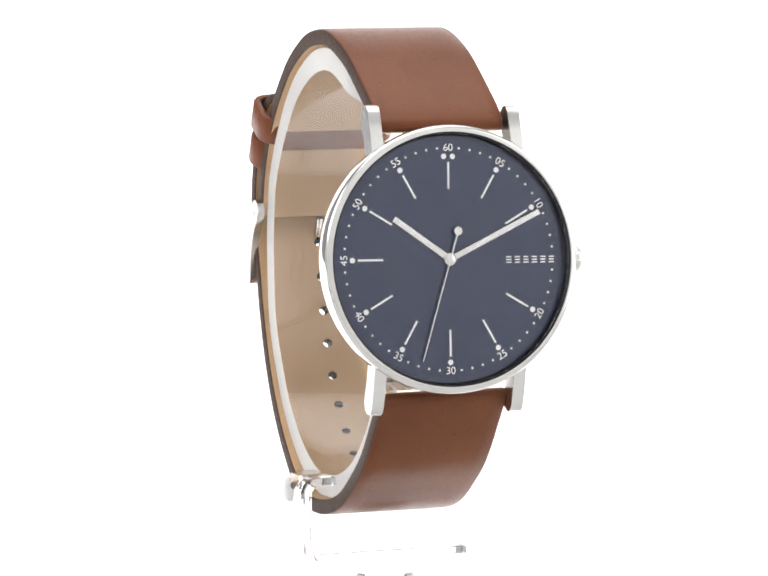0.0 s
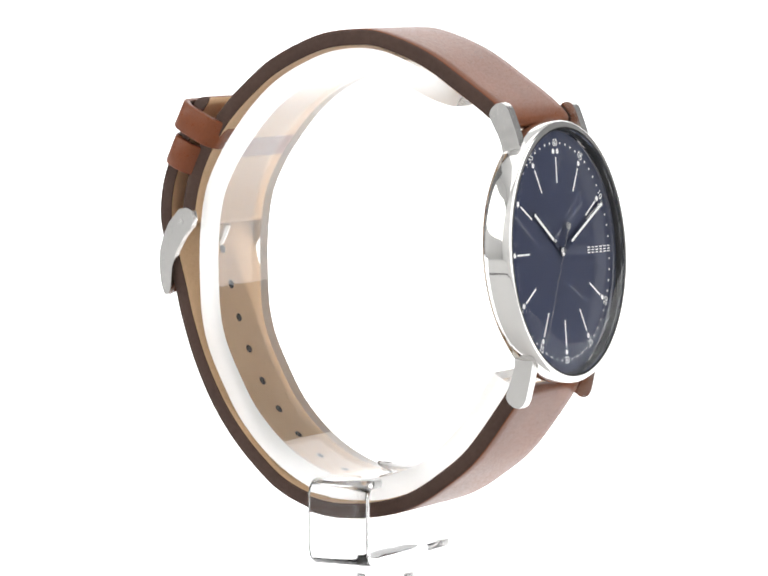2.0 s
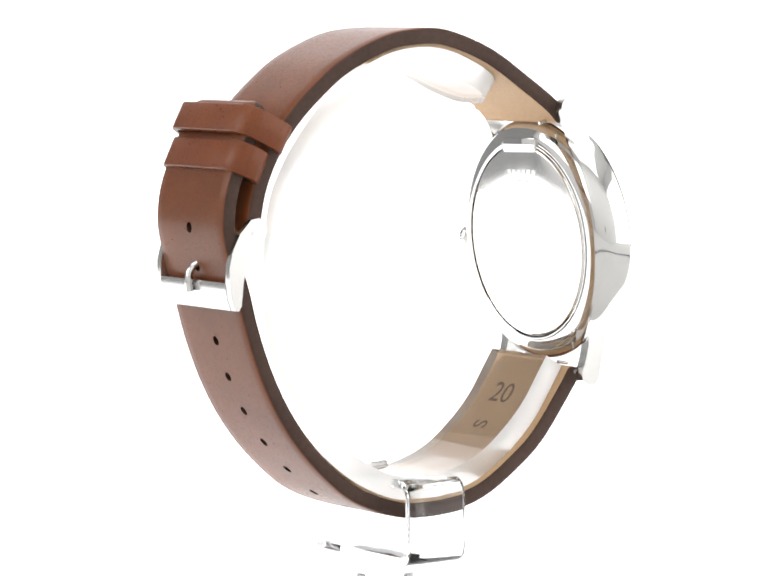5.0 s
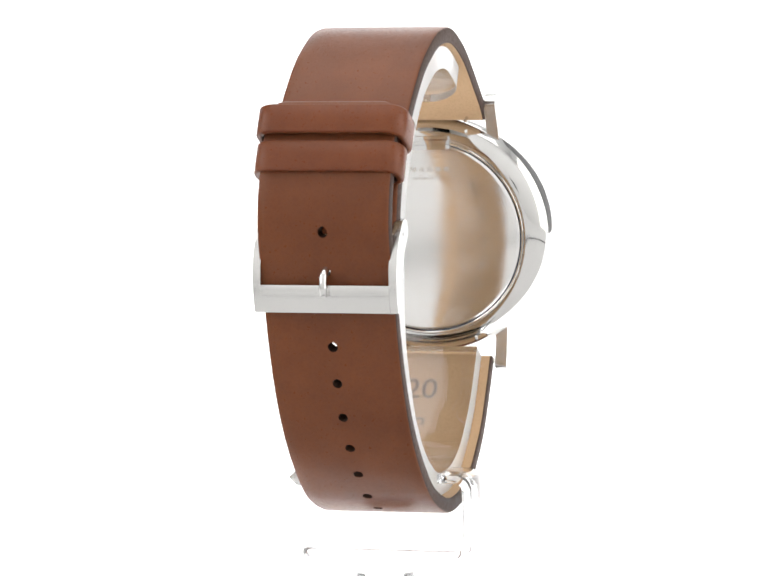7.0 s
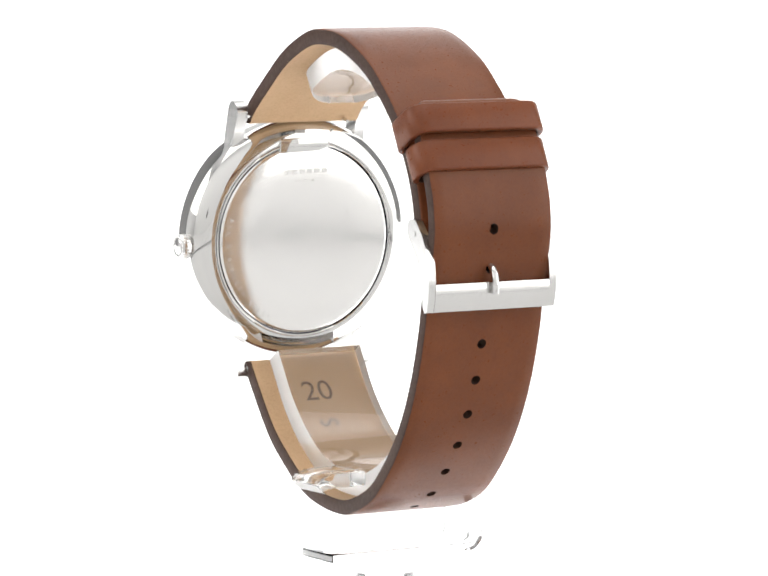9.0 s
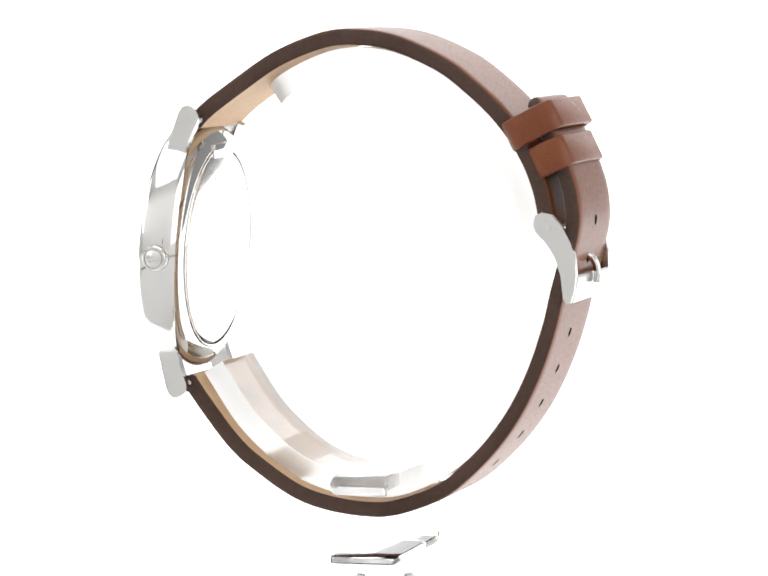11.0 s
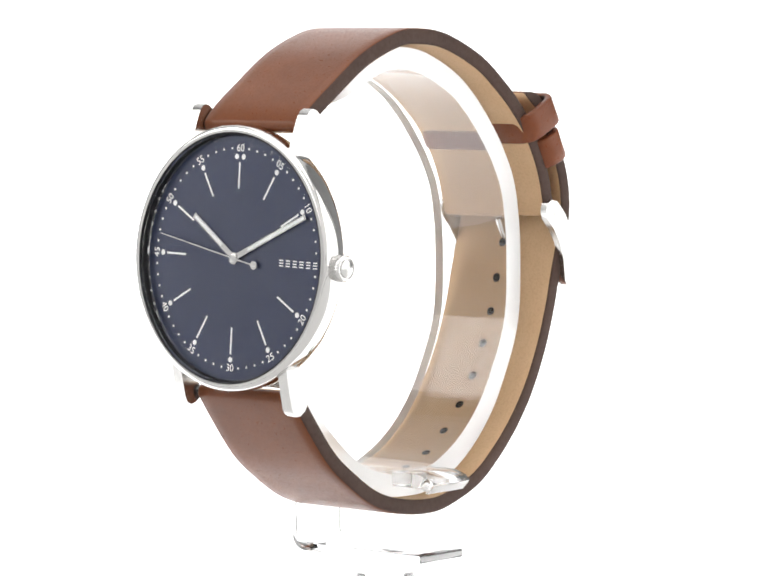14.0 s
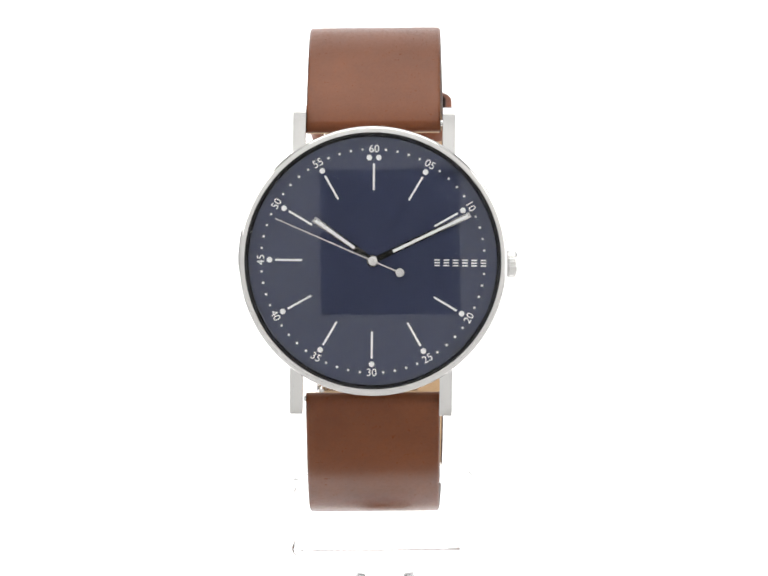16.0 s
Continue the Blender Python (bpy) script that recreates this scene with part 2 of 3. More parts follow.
def build_case():
    prof = [(18.9, 0.2), (19.12, 1.0), (19.25, 1.46), (19.45, 1.64), (19.95, 1.66), (20.24, 1.55), (20.44, 1.3), (20.52, 0.95), (20.52, 0.2), (20.5, -0.9), (20.36, -1.9),
            (20.15, -2.7), (19.6, -3.4), (18.95, -3.95), (18.2, -4.35), (17.4, -4.6), (16.75, -4.72), (16.45, -4.7), (16.4, -4.2), (16.4, -0.6), (18.55, -0.5)]
    case_part("case", lathe(prof, 128, True), POLISHED, label="polished steel case with a rounded flank")
    # caseback with a lip and a small opening notch at twelve
    prof = [(0, -5.05), (9, -5.03), (15.3, -4.96), (15.6, -4.9), (15.78, -4.72), (15.78, -4.0), (0, -4.0)]
    back = case_part("caseback", lathe(prof, 96), BACK, label="brushed flat steel caseback with engraved rim")
    prof = [(16.02, -4.3), (16.02, -4.82), (16.12, -4.9), (16.3, -4.9), (16.38, -4.82), (16.38, -4.3)]
    case_part("rim", lathe(prof, 96, True), POLISHED, back)
    bm = bmesh.new()
    box(bm, -4.5, 4.5, 14.6, 17.0, -5.06, -4.3)
    bevel_all(bm, 0.2)
    case_part("opening_tab", bm, POLISHED, back)
    for sx in (-1, 1):
        bm = bmesh.new()
        box(bm, sx * 4.6 - 0.09, sx * 4.6 + 0.09, 14.9, 16.3, -5.01, -4.4)
        case_part("tab_gap", bm, DARKSTEEL, back)
    # engraved lines that cannot be read, as bars
    for y, w, h in ((11.4, 8.4, 0.75), (9.9, 4.2, 0.4)):
        bm = bmesh.new()
        k = 6 if h > 0.5 else 9
        for i in range(k):
            x0 = -w / 2 + w * i / k
            box(bm, x0, x0 + w / k * 0.66, y - h / 2, y + h / 2, -5.07, -5.0)
        case_part("engraved_line", bm, DARKSTEEL, back)
    text_ring("ALL STAINLESS STEEL", 14.3, 1.2, -4.99, 1.36, back)
    # lugs
    poly = [(14.4, -0.75), (15.95, -0.7), (16.0, 0.45), (17.2, 0.1), (19.5, -0.65), (22.4, -1.75), (23.25, -2.35), (23.6, -3.1), (23.45, -3.9), (22.8, -4.75), (22.0, -5.1), (21.2, -4.95),
            (18.6, -3.6), (16.9, -2.95), (14.4, -2.5)]
    for sx in (-1, 1):
        for sy in (-1, 1):
            bm = prism(poly, sx * 10.45, sx * 12.4, lambda a, b, h, sy=sy: Vector((h - 0.05, a * sy, b + 0.55 * (a - 16) / 7.5)))
            bevel_all(bm, 0.42, 3, 60)
            case_part("lug", bm, SATIN, label="satin steel lug with a rounded end")
    # spring bars between the lugs
    for sy in (-1, 1):
        y, z = sy * 21.2, -4.3
        bar = case_part("spring_bar", tube([(-10.4, y, z), (10.6, y, z)], 0.5), POLISHED)
        case_part("release_pin", tube([(-7.6, y - 1.2 * sy, z + 0.4), (-7.6, y - 1.7 * sy, z - 1.6)], 0.3), POLISHED, bar)
    # crown with fluting
    prof = [(0, 1.95), (1.2, 1.9), (1.34, 1.8), (1.4, 1.6), (1.52, 1.6), (1.58, 1.8), (1.85, 1.8), (2.05, 1.6), (2.1, 1.4), (2.1, 0.3), (1.9, 0.1), (1.1, 0.0), (1.1, -1.2), (0, -1.2)]
    bm = lathe(prof, 72)
    for v in bm.verts:
        r = sqrt(v.co.x ** 2 + v.co.y ** 2)
        if r > 2.0 and 0.2 < v.co.z < 1.65:
            k = 1 - 0.05 * (0.5 + 0.5 * cos(24 * atan2(v.co.y, v.co.x)))
            v.co.x *= k
            v.co.y *= k
    apply(bm, lambda c: Matrix.Translation((20.15, -0.25, -1.6)) @ Matrix.Rotation(pi / 2, 4, "Y") @ c)
    case_part("crown", bm, SATIN, label="small fluted steel crown")
    # crystal, slightly domed
    prof = [(0, 1.78), (8, 1.78), (14, 1.78), (18.7, 1.75), (19.05, 1.65), (19.18, 1.5), (19.18, 1.1)]
    case_part("crystal", lathe(prof, 96), CRYSTAL, label="clear flat watch crystal")
    case_part("gasket", lathe([(19.19, 1.1), (19.19, 1.6), (19.4, 1.68), (19.4, 1.1)], 96, True), BLACK, label="thin black gasket round the crystal")


def text_mesh(text, size):
    cu = bpy.data.curves.new("lettering", "FONT")
    cu.body, cu.size, cu.align_x, cu.align_y, cu.extrude = text, size, "CENTER", "CENTER", 0.012
    ob = bpy.data.objects.new("lettering", cu)
    me = bpy.data.meshes.new_from_object(ob)
    bm = bmesh.new()
    bm.from_mesh(me)
    bpy.data.objects.remove(ob)
    bpy.data.meshes.remove(me)
    bpy.data.curves.remove(cu)
    return bm


def join(into, bm, fn):
    table = {v: into.verts.new(fn(v.co)) for v in bm.verts}
    for f in bm.faces:
        try:
            into.faces.new([table[v] for v in f.verts])
        except ValueError:
            pass
    bm.free()


def text_ring(text, r, size, z, span, parent):
    """Letters set round the caseback, read from behind."""
    bm = bmesh.new()
    for i, ch in enumerate(text):
        if ch == " ":
            continue
        a = radians(203) + span * (i / (len(text) - 1) - 0.5)
        m = Matrix.Rotation(pi, 4, "Y") @ Matrix.Translation((r * cos(a), r * sin(a), -z + 0.01)) @ Matrix.Rotation(a + pi / 2, 4, "Z")
        join(bm, text_mesh(ch, size), lambda c, m=m: m @ c)
    case_part("engraved_text", bm, DARKSTEEL, parent, smooth=20)


def clock(r, degrees, z=0.0):
    a = radians(degrees)
    return Vector((r * sin(a), r * cos(a), z))


def build_dial():
    dial = case_part("dial", lathe([(0, 0.0), (10, 0.0), (19.0, 0.0), (19.0, -0.4), (0, -0.4)], 128), DIAL, label="matt navy blue dial with white printing")
    case_part("flange", lathe([(18.88, 0.02), (18.98, 0.6), (19.1, 1.08), (19.16, 1.08), (19.1, 0.02)], 128, True), BLACK, dial, "thin black ring round the dial")
    for k in range(12):
        if k == 3:
            continue
        m = Matrix.Rotation(-radians(30 * k), 4, "Z")
        bm = bmesh.new()
        box(bm, -0.15, 0.15, 10.75, 14.85, 0.005, 0.05)
        case_part("hour_line", apply(bm, lambda c: m @ c), WHITE, dial)
        for dx in ((-0.72, 0.72) if k == 0 else (0.0,)):
            bm = lathe([(0, 0.06), (0.36, 0.06), (0.43, 0.005), (0, 0.005)], 20)
            case_part("hour_dot", apply(bm, lambda c: m @ (c + Vector((dx, 15.72, 0)))), WHITE, dial)
        num = "60" if k == 0 else "%02d" % (5 * k)
        flip = pi if 4 <= k <= 8 else 0.0
        bm = text_mesh(num, 1.62)
        case_part("numeral", apply(bm, lambda c: m @ (Matrix.Translation((0, 17.03, 0.02)) @ Matrix.Rotation(flip, 4, "Z") @ c)), WHITE, dial, smooth=20)
    bm = bmesh.new()
    for k in range(60):
        if k % 5:
            dot = lathe([(0, 0.04), (0.17, 0.04), (0.19, 0.005)], 10)
            join(bm, dot, lambda c, k=k: c + clock(17.03, 6 * k))
    case_part("minute_dots", bm, WHITE, dial, kind="stuff")
    # maker's name as six plain bars
    for i in range(6):
        x0 = 9.35 + i * 1.41
        bm = bmesh.new()
        for k in range(3):
            box(bm, x0, x0 + 0.85, -0.66 + 0.42 * k, -0.48 + 0.42 * k, 0.005, 0.04)
        case_part("name_bar", bm, WHITE, dial)


def hand(name, length, tail, w0, w1, z, degrees, lume=True):
    m = Matrix.Rotation(-radians(degrees), 4, "Z")
    poly = [(-w0 * 0.5, -tail), (w0 * 0.5, -tail), (w1 * 0.5, length), (-w1 * 0.5, length)]
    bm = prism(poly, z, z + 0.14, lambda a, b, h: m @ Vector((a, b, h)))
    bevel_all(bm, 0.06, 1, 40)
    ob = case_part(name, bm, POLISHED, label="slim polished steel hand with a white stripe")
    if lume:
        poly = [(-w0 * 0.26, 3.4), (w0 * 0.26, 3.4), (w1 * 0.26, length - 0.35), (-w1 * 0.26, length - 0.35)]
        bm = prism(poly, z + 0.1, z + 0.165, lambda a, b, h: m @ Vector((a, b, h)))
        case_part("lume", bm, LUME, ob, "white luminous stripe")
    bm = lathe([(0.5, z), (0.95, z), (0.95, z + 0.14), (0.5, z + 0.14)], 32, True)
    case_part("boss", bm, POLISHED, ob)


def build_hands():
    hand("hour_hand", 11.0, 0.6, 0.92, 0.92, 0.16, 304.6)
    hand("minute_hand", 16.4, 0.6, 0.86, 0.86, 0.34, 63.9)
    # second hand: its own space, keyed to tick
    bm = bmesh.new()
    for v in box(bm, -0.09, 0.09, -4.0, 16.2, 0.52, 0.58):
        v.co.x *= 1.25 if v.co.y < 0 else 0.85
    ring = lathe([(0.0, 0.52), (0.62, 0.52), (0.7, 0.56), (0.66, 0.6), (0.0, 0.6)], 24)
    join(bm, ring, lambda c: c + Vector((0, -4.5, 0)))
    join(bm, lathe([(0.0, 0.5), (0.72, 0.5), (0.72, 0.62), (0.42, 0.68), (0, 0.68)], 32), lambda c: c)
    apply(bm, lambda c: c * 0.001)
    return part("second_hand", bm, [SATIN], watch, "thin bright steel seconds hand with a disc on its tail")


def shear(v):
    """The strap sits a little askew on the stand."""
    x, y, z = v
    k = min(max((y + 12.0) / 40.0, 0.0), 1.0)
    k = k * k * (3 - 2 * k)
    return W(x - 0.52 + 0.013 * max(y, 0.0) + 0.0003 * max(y, 0.0) ** 2 + (0.0123 - 0.0063 * k) * z, y - 0.006 * k * x, z + 0.2 * max(0.0, 1 + z / 40))


def strap(name, points, side, half, widths, holes, label, ends):
    """A strap along points (y, z): leather face and painted edges, a lining, real holes. side: which way is outwards."""
    line = spline([(p[0], p[1]) for p in points], 0.5)
    total = line[1][-1]
    rows = set()
    s = 0.0
    while s < total:
        rows.add(round(s, 3))
        s += 1.0
    for k in (0.12, 0.3, 0.55, 0.9, 1.3):
        rows.add(k), rows.add(round(total - k, 3))
    rows.add(0.0), rows.add(round(total, 3))
    R = 1.15
    rows = [r for r in rows if not any(abs(r - h) < R + 0.25 for h in holes)]
    for h in holes:
        rows += [h - R, h, h + R]
    rows = sorted(rows)

    def at(s, x, off):
        c, t = along(line, s)
        n = Vector((-t.y, t.x)) * side
        th = half(s / total)
        e = min(s, total - s)
        if e < 1.1 and ends:
            th *= max(0.18, sqrt(max(0.0, 1 - (1 - e / 1.1) ** 2)))
        q = c + n * (off * th)
        return shear((x, q.x, q.y))

    face, lining = bmesh.new(), bmesh.new()
    w_of = lambda s: widths(s / total, total - s)
    # across the strap: painted edge, rolled corner, face
    def stations(s):
        w = w_of(s)
        xs = [-w + 0.4, -w * 0.78, -w * 0.55, -w * 0.3, -R, 0.0, R, w * 0.3, w * 0.55, w * 0.78, w - 0.4]
        return w, xs

    ring_rows = []
    for s in rows:
        w, xs = stations(s)
        crown_ = [0.965, 0.995, 1.0, 1.0, 1.0, 1.0, 1.0, 1.0, 1.0, 0.995, 0.965]
        o = [face.verts.new(at(s, x, k)) for x, k in zip(xs, crown_)]
        le = [face.verts.new(at(s, x, k)) for x, k in ((-w + 0.12, 0.86), (-w, 0.55), (-w, -0.62), (-w + 0.1, -0.9), (-w + 0.3, -0.97))]
        re = [face.verts.new(at(s, x, k)) for x, k in ((w - 0.12, 0.86), (w, 0.55), (w, -0.62), (w - 0.1, -0.9), (w - 0.3, -0.97))]
        li = [lining.verts.new(at(s, x, -1.0)) for x in [-w + 0.25] + xs[1:-1] + [w - 0.25]]
        ring_rows.append((o, le, re, li))
    skip = set()
    for h in holes:
        i = rows.index(h)
        skip |= {(i - 1, 4), (i - 1, 5), (i, 4), (i, 5)}
    for i in range(len(rows) - 1):
        a, b = ring_rows[i], ring_rows[i + 1]
        for k in range(10):
            if (i, k) not in skip:
                face.faces.new((a[0][k], a[0][k + 1], b[0][k + 1], b[0][k]))
                lining.faces.new((a[3][k], a[3][k + 1], b[3][k + 1], b[3][k]))
        for e, end in ((1, 0), (2, -1)):
            ca, cb = [a[0][end]] + a[e], [b[0][end]] + b[e]
            for k in range(5):
                f = face.faces.new((ca[k], ca[k + 1], cb[k + 1], cb[k]))
                f.material_index = 1 if k >= 1 else 0
    for row in (ring_rows[0], ring_rows[-1]):
        f = face.faces.new(row[0] + row[2] + row[1][::-1])
        f.material_index = 0
    rad = 0.78
    for h in holes:
        i = rows.index(h)
        for bm, slot, off in ((face, 0, 1.0), (lining, 3, -1.0)):
            r0, r1, r2 = (ring_rows[j][slot] for j in (i - 1, i, i + 1))
            rim = [r0[4], r0[5], r0[6], r1[6], r2[6], r2[5], r2[4], r1[4]]
            circ, deep = [], []
            for q in range(16):
                a = -3 * pi / 4 + 2 * pi * q / 16
                circ.append(bm.verts.new(at(h + rad * sin(a), rad * cos(a), off)))
                deep.append(bm.verts.new(at(h + rad * 0.93 * sin(a), rad * 0.93 * cos(a), 0.0)))
            for q in range(8):
                bm.faces.new((rim[q], rim[(q + 1) % 8], circ[(2 * q + 2) % 16], circ[2 * q + 1], circ[2 * q]))
            for q in range(16):
                f = bm.faces.new((circ[q], circ[(q + 1) % 16], deep[(q + 1) % 16], deep[q]))
                f.material_index = 2 if bm is face else 1
    ob = part(name, face, [LEATHER, EDGE, HOLE], watch, label, 50)
    part("lining", lining, [LINING, HOLE], ob, "beige leather lining", 50)
    return ob, at, total


def arc_at(points, place):
    line = spline(points, 0.5)
    d = [(q - Vector(place)).length for q in line[0]]
    return line[1][int(np.argmin(d))]


SHORT = [(-28.6, -15.3), (-26.3, -12.8), (-21.0, -9.0), (-14.0, -4.5), (-6.3, -1.6), (-1.0, -1.2), (5.3, -2.15), (13.0, -5.5), (18.0, -9.2), (22.0, -12.9),
         (25.3, -17.0), (27.8, -21.5), (29.2, -25.5), (29.9, -29.0), (30.5, -31.2)]
LONG = [(-30.2, -55.3), (-28.4, -58.2), (-22.4, -66.0), (-17.2, -70.3), (-12.0, -73.6), (-7.0, -75.3), (-0.8, -76.15), (4.6, -75.8), (11.7, -73.2), (16.3, -69.8),
        (21.0, -65.0), (24.9, -59.5), (28.1, -53.0), (30.4, -46.3), (31.7, -41.0), (33.0, -36.3), (34.25, -31.0), (34.2, -27.5), (33.6, -24.3), (32.3, -20.8),
        (30.4, -16.8), (28.85, -13.6), (27.45, -10.85)]


def build_straps():
    strap("short_strap", SHORT, 1, lambda f: 1.32 - 0.05 * f, lambda f, left: 10.3 + 0.15 * f, [], "short tan leather strap half with dark painted edges", True)
    first = arc_at(LONG, (34.25, -30.1))
    holes = [first - 6.06 * k for k in range(10)]
    total = spline(LONG, 0.5)[1][-1]
    holes = sorted(h for h in holes if 4 < h < total - 4)
    tip = lambda f, left: (10.3 + 0.15 * f) * (1.0 if left > 5 else 0.72 + 0.28 * sqrt(max(0.0, 1 - (1 - left / 5) ** 2)))
    strap("long_strap", LONG, -1, lambda f: 1.32 - 0.22 * f + 0.12 * max(0.0, f - 0.7), tip, holes, "long tan leather strap half with punched holes", True)


def keeper(name, centre, direction, a, b, length, thick, label):
    """A leather loop round both strap halves: a rounded rectangle swept with a soft section."""
    d = Vector(direction).normalized()
    across = Vector((-d.y, d.x))
    bm = bmesh.new()
    path = []
    r = min(b * 0.9, 2.9)
    for cx, cd, a0 in ((a - r, b - r, 0), (-a + r, b - r, 90), (-a + r, -b + r, 180), (a - r, -b + r, 270)):
        for k in range(7):
            t = radians(a0 + 15 * k)
            path.append((cx + r * cos(t), cd + r * sin(t), cos(t), sin(t)))
    L, T = length / 2, thick
    sec = [(0.0, -L + 0.25), (0.0, L - 0.25), (-0.12, L - 0.06), (-0.35, L), (-T + 0.2, L), (-T, L - 0.2), (-T, -L + 0.2), (-T + 0.2, -L), (-0.35, -L), (-0.12, -L + 0.06)]
    rings = []
    for x, q, nx, nq in path:
        ring = []
        for off, s in sec:
            c = Vector(centre) + across * (q + nq * off) + d * s
            ring.append(bm.verts.new(shear((x + nx * off, c.x, c.y))))
        rings.append(ring)
    for i in range(len(rings)):
        p, q = rings[i], rings[(i + 1) % len(rings)]
        for k in range(len(sec)):
            j = (k + 1) % len(sec)
            f = bm.faces.new((p[k], p[j], q[j], q[k]))
            f.material_index = 1 if 3 <= k <= 7 and k != 3 and k != 7 else 0
    return part(name, bm, [KEEPER, EDGE], watch, label, 50)


def build_buckle():
    buckle = tagged(new("buckle"), "polished steel tang buckle")
    buckle.parent = watch
    arm = [(31.0, -28.75), (29.6, -28.5), (28.5, -29.0), (28.2, -30.4), (28.6, -31.6), (30.1, -33.2), (31.6, -35.5), (32.5, -38.2), (32.9, -41.9), (33.4, -42.7),
           (34.1, -42.6), (34.7, -40.8), (35.0, -38.3), (34.9, -35.7), (34.2, -33.2), (33.0, -30.9)]
    for sx in (-1, 1):
        bm = prism(arm, sx * 10.1, sx * 11.35, lambda a, b, h: shear((h, a, b)))
        bevel_all(bm, 0.0002, 2, 55)
        side = part("side_arm", bm, SATIN, buckle, "satin steel buckle side")
        bm = tube([(sx * 11.2, 30.6, -30.8), (sx * 11.45, 30.6, -30.8)], 0.4, 16)
        part("rivet", apply(bm, shear), DARKSTEEL, side)
    bar = [(33.0, -42.3), (33.5, -42.75), (34.2, -42.6), (34.75, -40.9), (35.05, -38.8), (34.9, -38.35), (34.0, -38.35), (33.5, -38.8), (33.3, -40.5)]
    bm = prism(bar, -10.1, 10.1, lambda a, b, h: shear((h, a, b)))
    bevel_all(bm, 0.00015, 2, 50)
    part("cross_bar", bm, SATIN, buckle, "flat satin steel bar")
    part("pin", apply(tube([(-10.2, 30.6, -30.8), (10.2, 30.6, -30.8)], 0.6), shear), POLISHED, buckle)
    path = [(0.0, 30.9, -31.6), (0.0, 32.2, -34.4), (0.0, 33.6, -35.8), (0.0, 34.9, -36.3), (0.0, 35.5, -37.2), (0.0, 35.75, -38.6), (0.0, 35.55, -40.1)]
    part("prong", apply(tube(path, 0.62, 14), shear), POLISHED, buckle, "round polished steel prong")


def build_stamps():
    """Size marks on the lining of the long strap half."""
    fine = spline(LONG, 0.5)
    for text, place, size, roll in (("20", (-24.5, -61.2), 5.7, 0.0), ("S", (-20.0, -66.0), 4.8, 90.0)):
        s = arc_at(LONG, place)
        bm = text_mesh(text, size)
        a = radians(roll)

        def put(v):
            x, y = v.x * cos(a) - v.y * sin(a), v.x * sin(a) + v.y * cos(a)
            q, tt = along(fine, s - y)
            nn = Vector((tt.y, -tt.x))
            q = q - nn * (1.34 + v.z)
            return shear((0.6 - x, q.x, q.y))
        part("size_stamp", apply(bm, put), STAMP, watch, "dark stamped size mark", 20)


build_case()
build_dial()
second_hand = build_hands()
build_straps()
keeper("fixed_keeper", (27.65, -15.1), (0.455, -0.89), 11.8, 4.6, 4.7, 1.2, "tan leather fixed keeper loop")
keeper("sliding_keeper", (30.6, -20.0), (0.43, -0.9), 11.7, 3.2, 5.0, 1.2, "tan leather sliding keeper loop")
build_buckle()
build_stamps()

# ---- the stand ----
STAND_X = -0.3
stand = tagged(new("watch_stand"), "clear acrylic C-shaped watch stand on a bent bracket", "display stand")


# outer face of the ring, close under the lining
RING = [(-28.4, -55.0), (-27.2, -56.9), (-22.2, -64.1), (-14.5, -70.8), (-7.0, -73.9), (-0.8, -74.6), (4.6, -74.2), (10.8, -71.6), (16.2, -67.7), (20.8, -62.6), (23.9, -57.3),
        (26.6, -51.5), (27.9, -46.0), (28.2, -39.0), (28.0, -32.5), (26.8, -25.5), (24.1, -19.9), (20.9, -15.4), (16.9, -10.9), (12.1, -7.1), (5.0, -3.8),
        (-1.0, -2.75), (-6.1, -3.2), (-11.0, -5.0), (-15.2, -7.2), (-18.2, -9.1)]


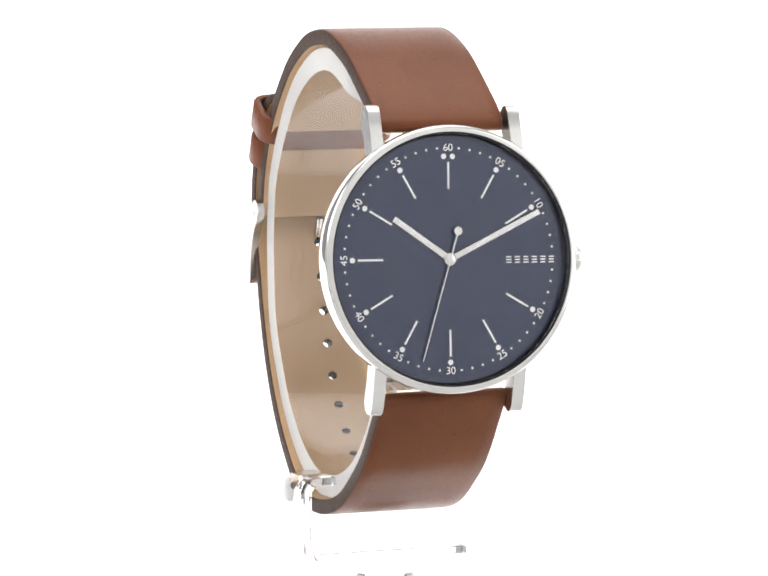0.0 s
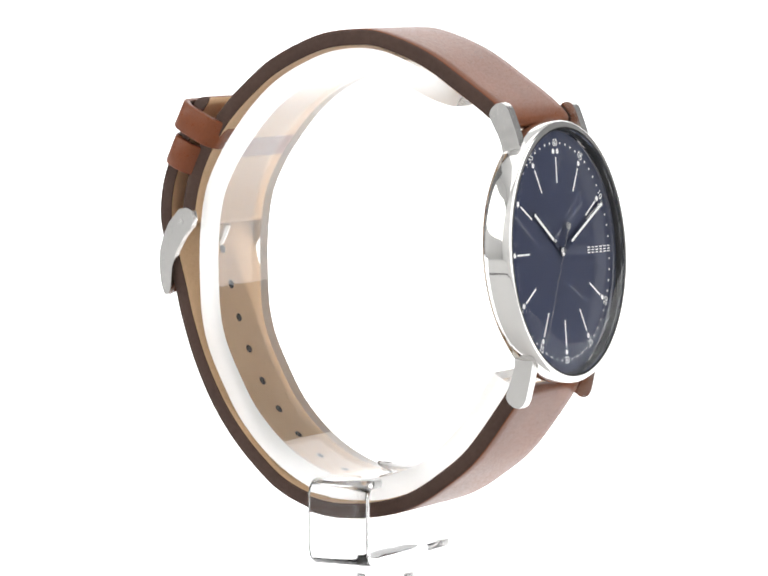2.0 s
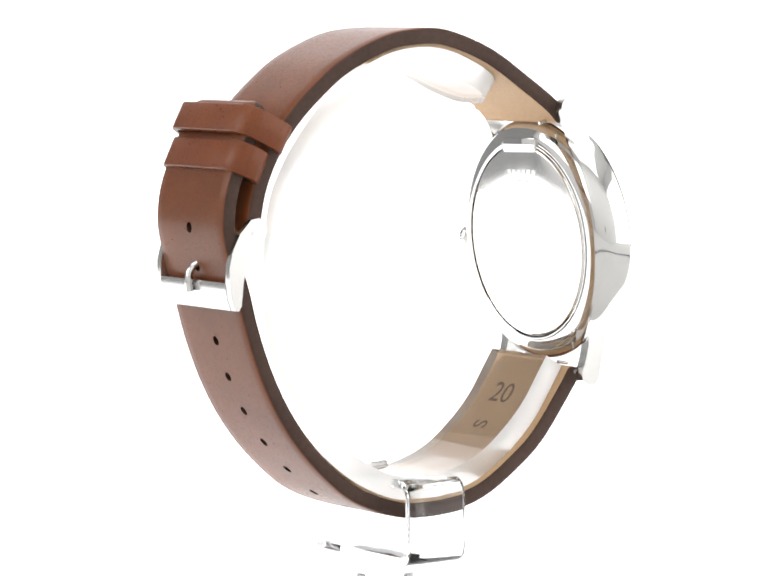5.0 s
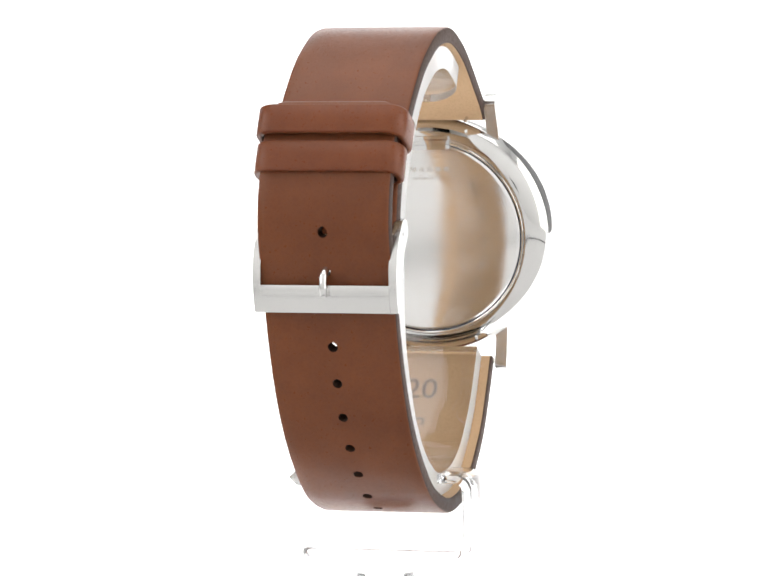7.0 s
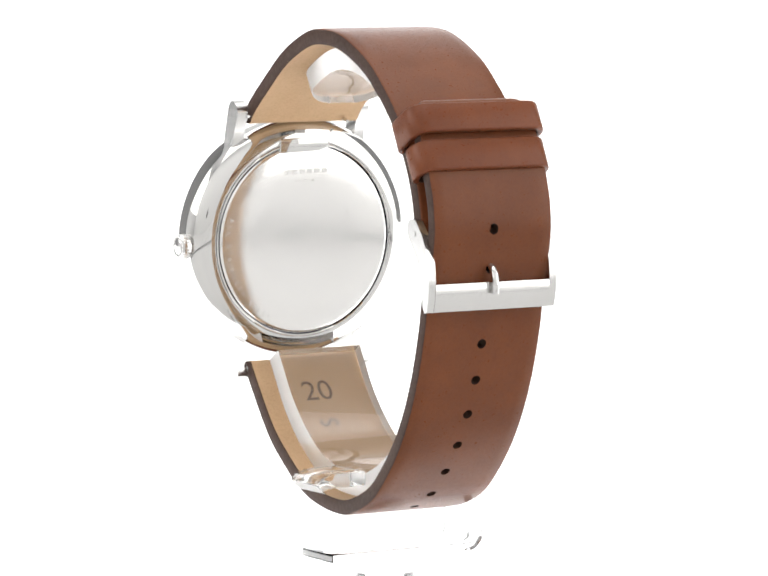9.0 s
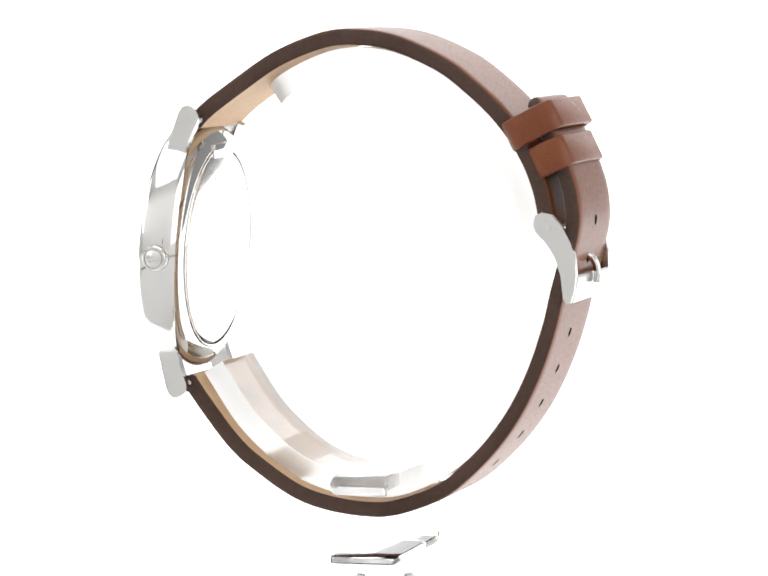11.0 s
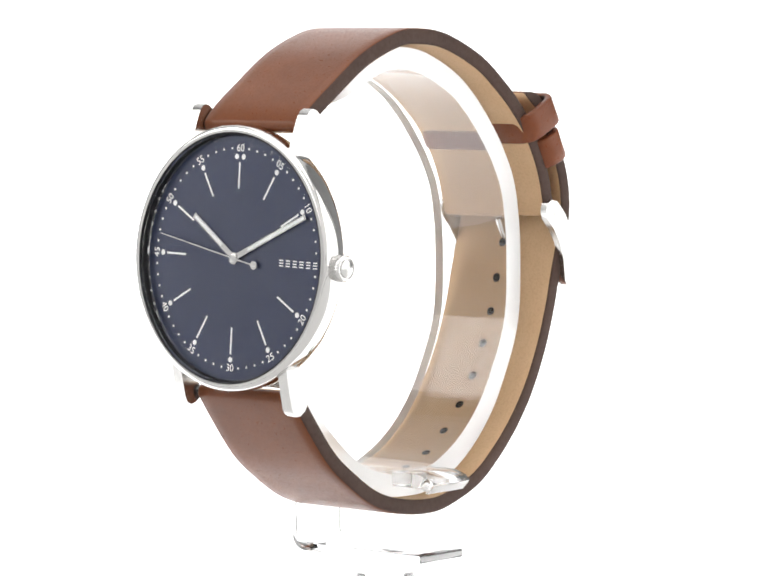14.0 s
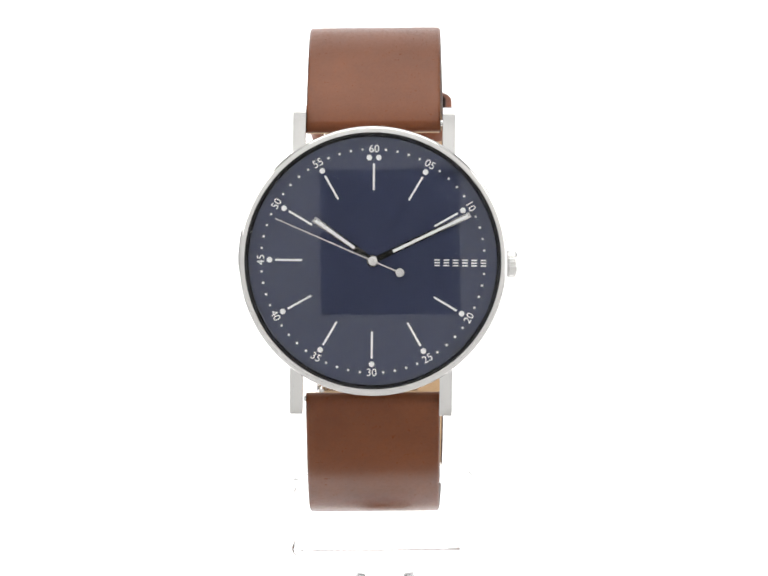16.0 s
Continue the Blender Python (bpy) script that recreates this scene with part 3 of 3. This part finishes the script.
def build_stand():
    # C-shaped ring, open where the case sits
    bm = bmesh.new()
    x0, x1 = -9.6, 5.9
    rows = []
    line = spline(RING, 0.5)
    total, rad, mid = line[1][-1], 6.0, (x0 + x1) / 2
    steps = [rad * (1 - cos(pi / 2 * k / 10)) for k in range(1, 11)]
    stations = [0.02] + steps + [rad + (total - 2 * rad) * k / 110 for k in range(1, 110)] + [total - q for q in steps[::-1]] + [total - 0.02]
    for s in stations:
        c, t = along(line, s)
        e = total - s
        w = (x1 - x0) / 2 - (rad - sqrt(max(0.0, rad * rad - (rad - e) ** 2)) if e < rad else 0.0)
        out, inn = (c.x, c.y), (c.x - t.y * 3.6, c.y + t.x * 3.6)
        rows.append([bm.verts.new(W(x + STAND_X, *p)) for x, p in ((mid - w, out), (mid + w, out), (mid + w, inn), (mid - w, inn))])
    for p, q in zip(rows, rows[1:]):
        for k in range(4):
            f = bm.faces.new((p[k], p[(k + 1) % 4], q[(k + 1) % 4], q[k]))
            f.material_index = k % 2
    bm.faces.new(rows[0]), bm.faces.new(rows[-1])
    es = [e for e in bm.edges if e.calc_face_angle(0) > radians(60)]
    bmesh.ops.bevel(bm, geom=es, offset=0.00035, segments=2, profile=0.5, affect="EDGES")
    part("ring", bm, [ACRYLIC, FROST], stand, "clear acrylic ring, open at the front", 30)

    # bent bracket: short arm, upright, foot
    def bent(name, path, t, y0, y1, mats, label=""):
        bm = bmesh.new()
        left, right = [], []
        for i, p in enumerate(path):
            d = (Vector(path[min(i + 1, len(path) - 1)]) - Vector(path[max(i - 1, 0)])).normalized()
            nrm = Vector((-d.y, d.x)) * t / 2
            left.append(Vector(p) + nrm), right.append(Vector(p) - nrm)
        poly = left + right[::-1]
        A = [bm.verts.new(W(q.x + STAND_X, y0, q.y)) for q in poly]
        B = [bm.verts.new(W(q.x + STAND_X, y1, q.y)) for q in poly]
        m = len(path)
        for i in range(m - 1):
            for V in (A, B):
                bm.faces.new((V[i], V[i + 1], V[2 * m - 2 - i], V[2 * m - 1 - i]))
            bm.faces.new((A[i], A[i + 1], B[i + 1], B[i]))
            bm.faces.new((A[2 * m - 1 - i], A[2 * m - 2 - i], B[2 * m - 2 - i], B[2 * m - 1 - i]))
        for cap in ((A[0], B[0], B[-1], A[-1]), (A[m - 1], B[m - 1], B[m], A[m])):
            bm.faces.new(cap).material_index = len(mats) - 1
        bmesh.ops.recalc_face_normals(bm, faces=bm.faces)
        es = [e for e in bm.edges if e.calc_face_angle(0) > radians(60)]
        bmesh.ops.bevel(bm, geom=es, offset=0.0003, segments=2, profile=0.5, affect="EDGES")
        part(name, bm, mats, stand, label, 30)

    bend = lambda cx, cz, r, s, e: [(cx + r * cos(radians(s + (e - s) * k / 6)), cz + r * sin(radians(s + (e - s) * k / 6))) for k in range(7)]
    path = [(-9.7, -71.6), (-11.0, -71.6)] + bend(-12.5, -73.6, 2.0, 90, 180) + bend(-12.5, -81.9, 2.0, 180, 270) + [(-8.0, -83.9), (0.0, -83.9), (8.0, -83.9), (12.6, -83.9)]
    bent("bracket", path, 1.4, -5.4, 5.2, [ACRYLIC, FROST], "clear acrylic bent bracket")
    bent("arm_tip", [(6.0, -71.4), (10.0, -71.4), (12.2, -71.5), (13.4, -71.9), (14.2, -72.7)], 2.4, -4.6, 4.4, [ACRYLIC, FROST], "clear rounded arm end")
    bm = lathe([(0, 1.9), (4.9, 1.9), (5.05, 1.75), (5.05, 0.1), (4.9, 0.0), (0, 0.0)], 48)
    part("foot_disc", apply(bm, lambda c: c * 0.001), PLASTIC, stand, "small round pale grey foot")
    bm = lathe([(0, 5.38), (4.7, 5.38), (4.7, 1.93), (0, 1.93)], 48)
    part("neck", apply(bm, lambda c: c * 0.001), ACRYLIC, stand)


build_stand()


def motions():
    rows = [(0.5 * k, pose(0, 0, 0, 0, 0, turn(0.5 * k))) for k in range(33)]
    walk(watch, rows)
    walk(stand, rows)
    # the seconds hand ticks once a second
    base = Matrix.Translation(CASE_M.translation) @ CASE.to_3x3().to_4x4()
    spot = lambda n: base @ Matrix.Rotation(-radians(6 * n), 4, "Z")
    ticks, first, start = [], 0.30, 32.8
    ticks.append((0.0, spot(start)))
    for k in range(16):
        t = first + k
        if t < SECONDS - 0.1:
            ticks += [(t - 0.034, spot(start + k)), (t + 0.067, spot(start + k + 1))]
    ticks.append((SECONDS, ticks[-1][1]))
    walk(second_hand, ticks)


motions()
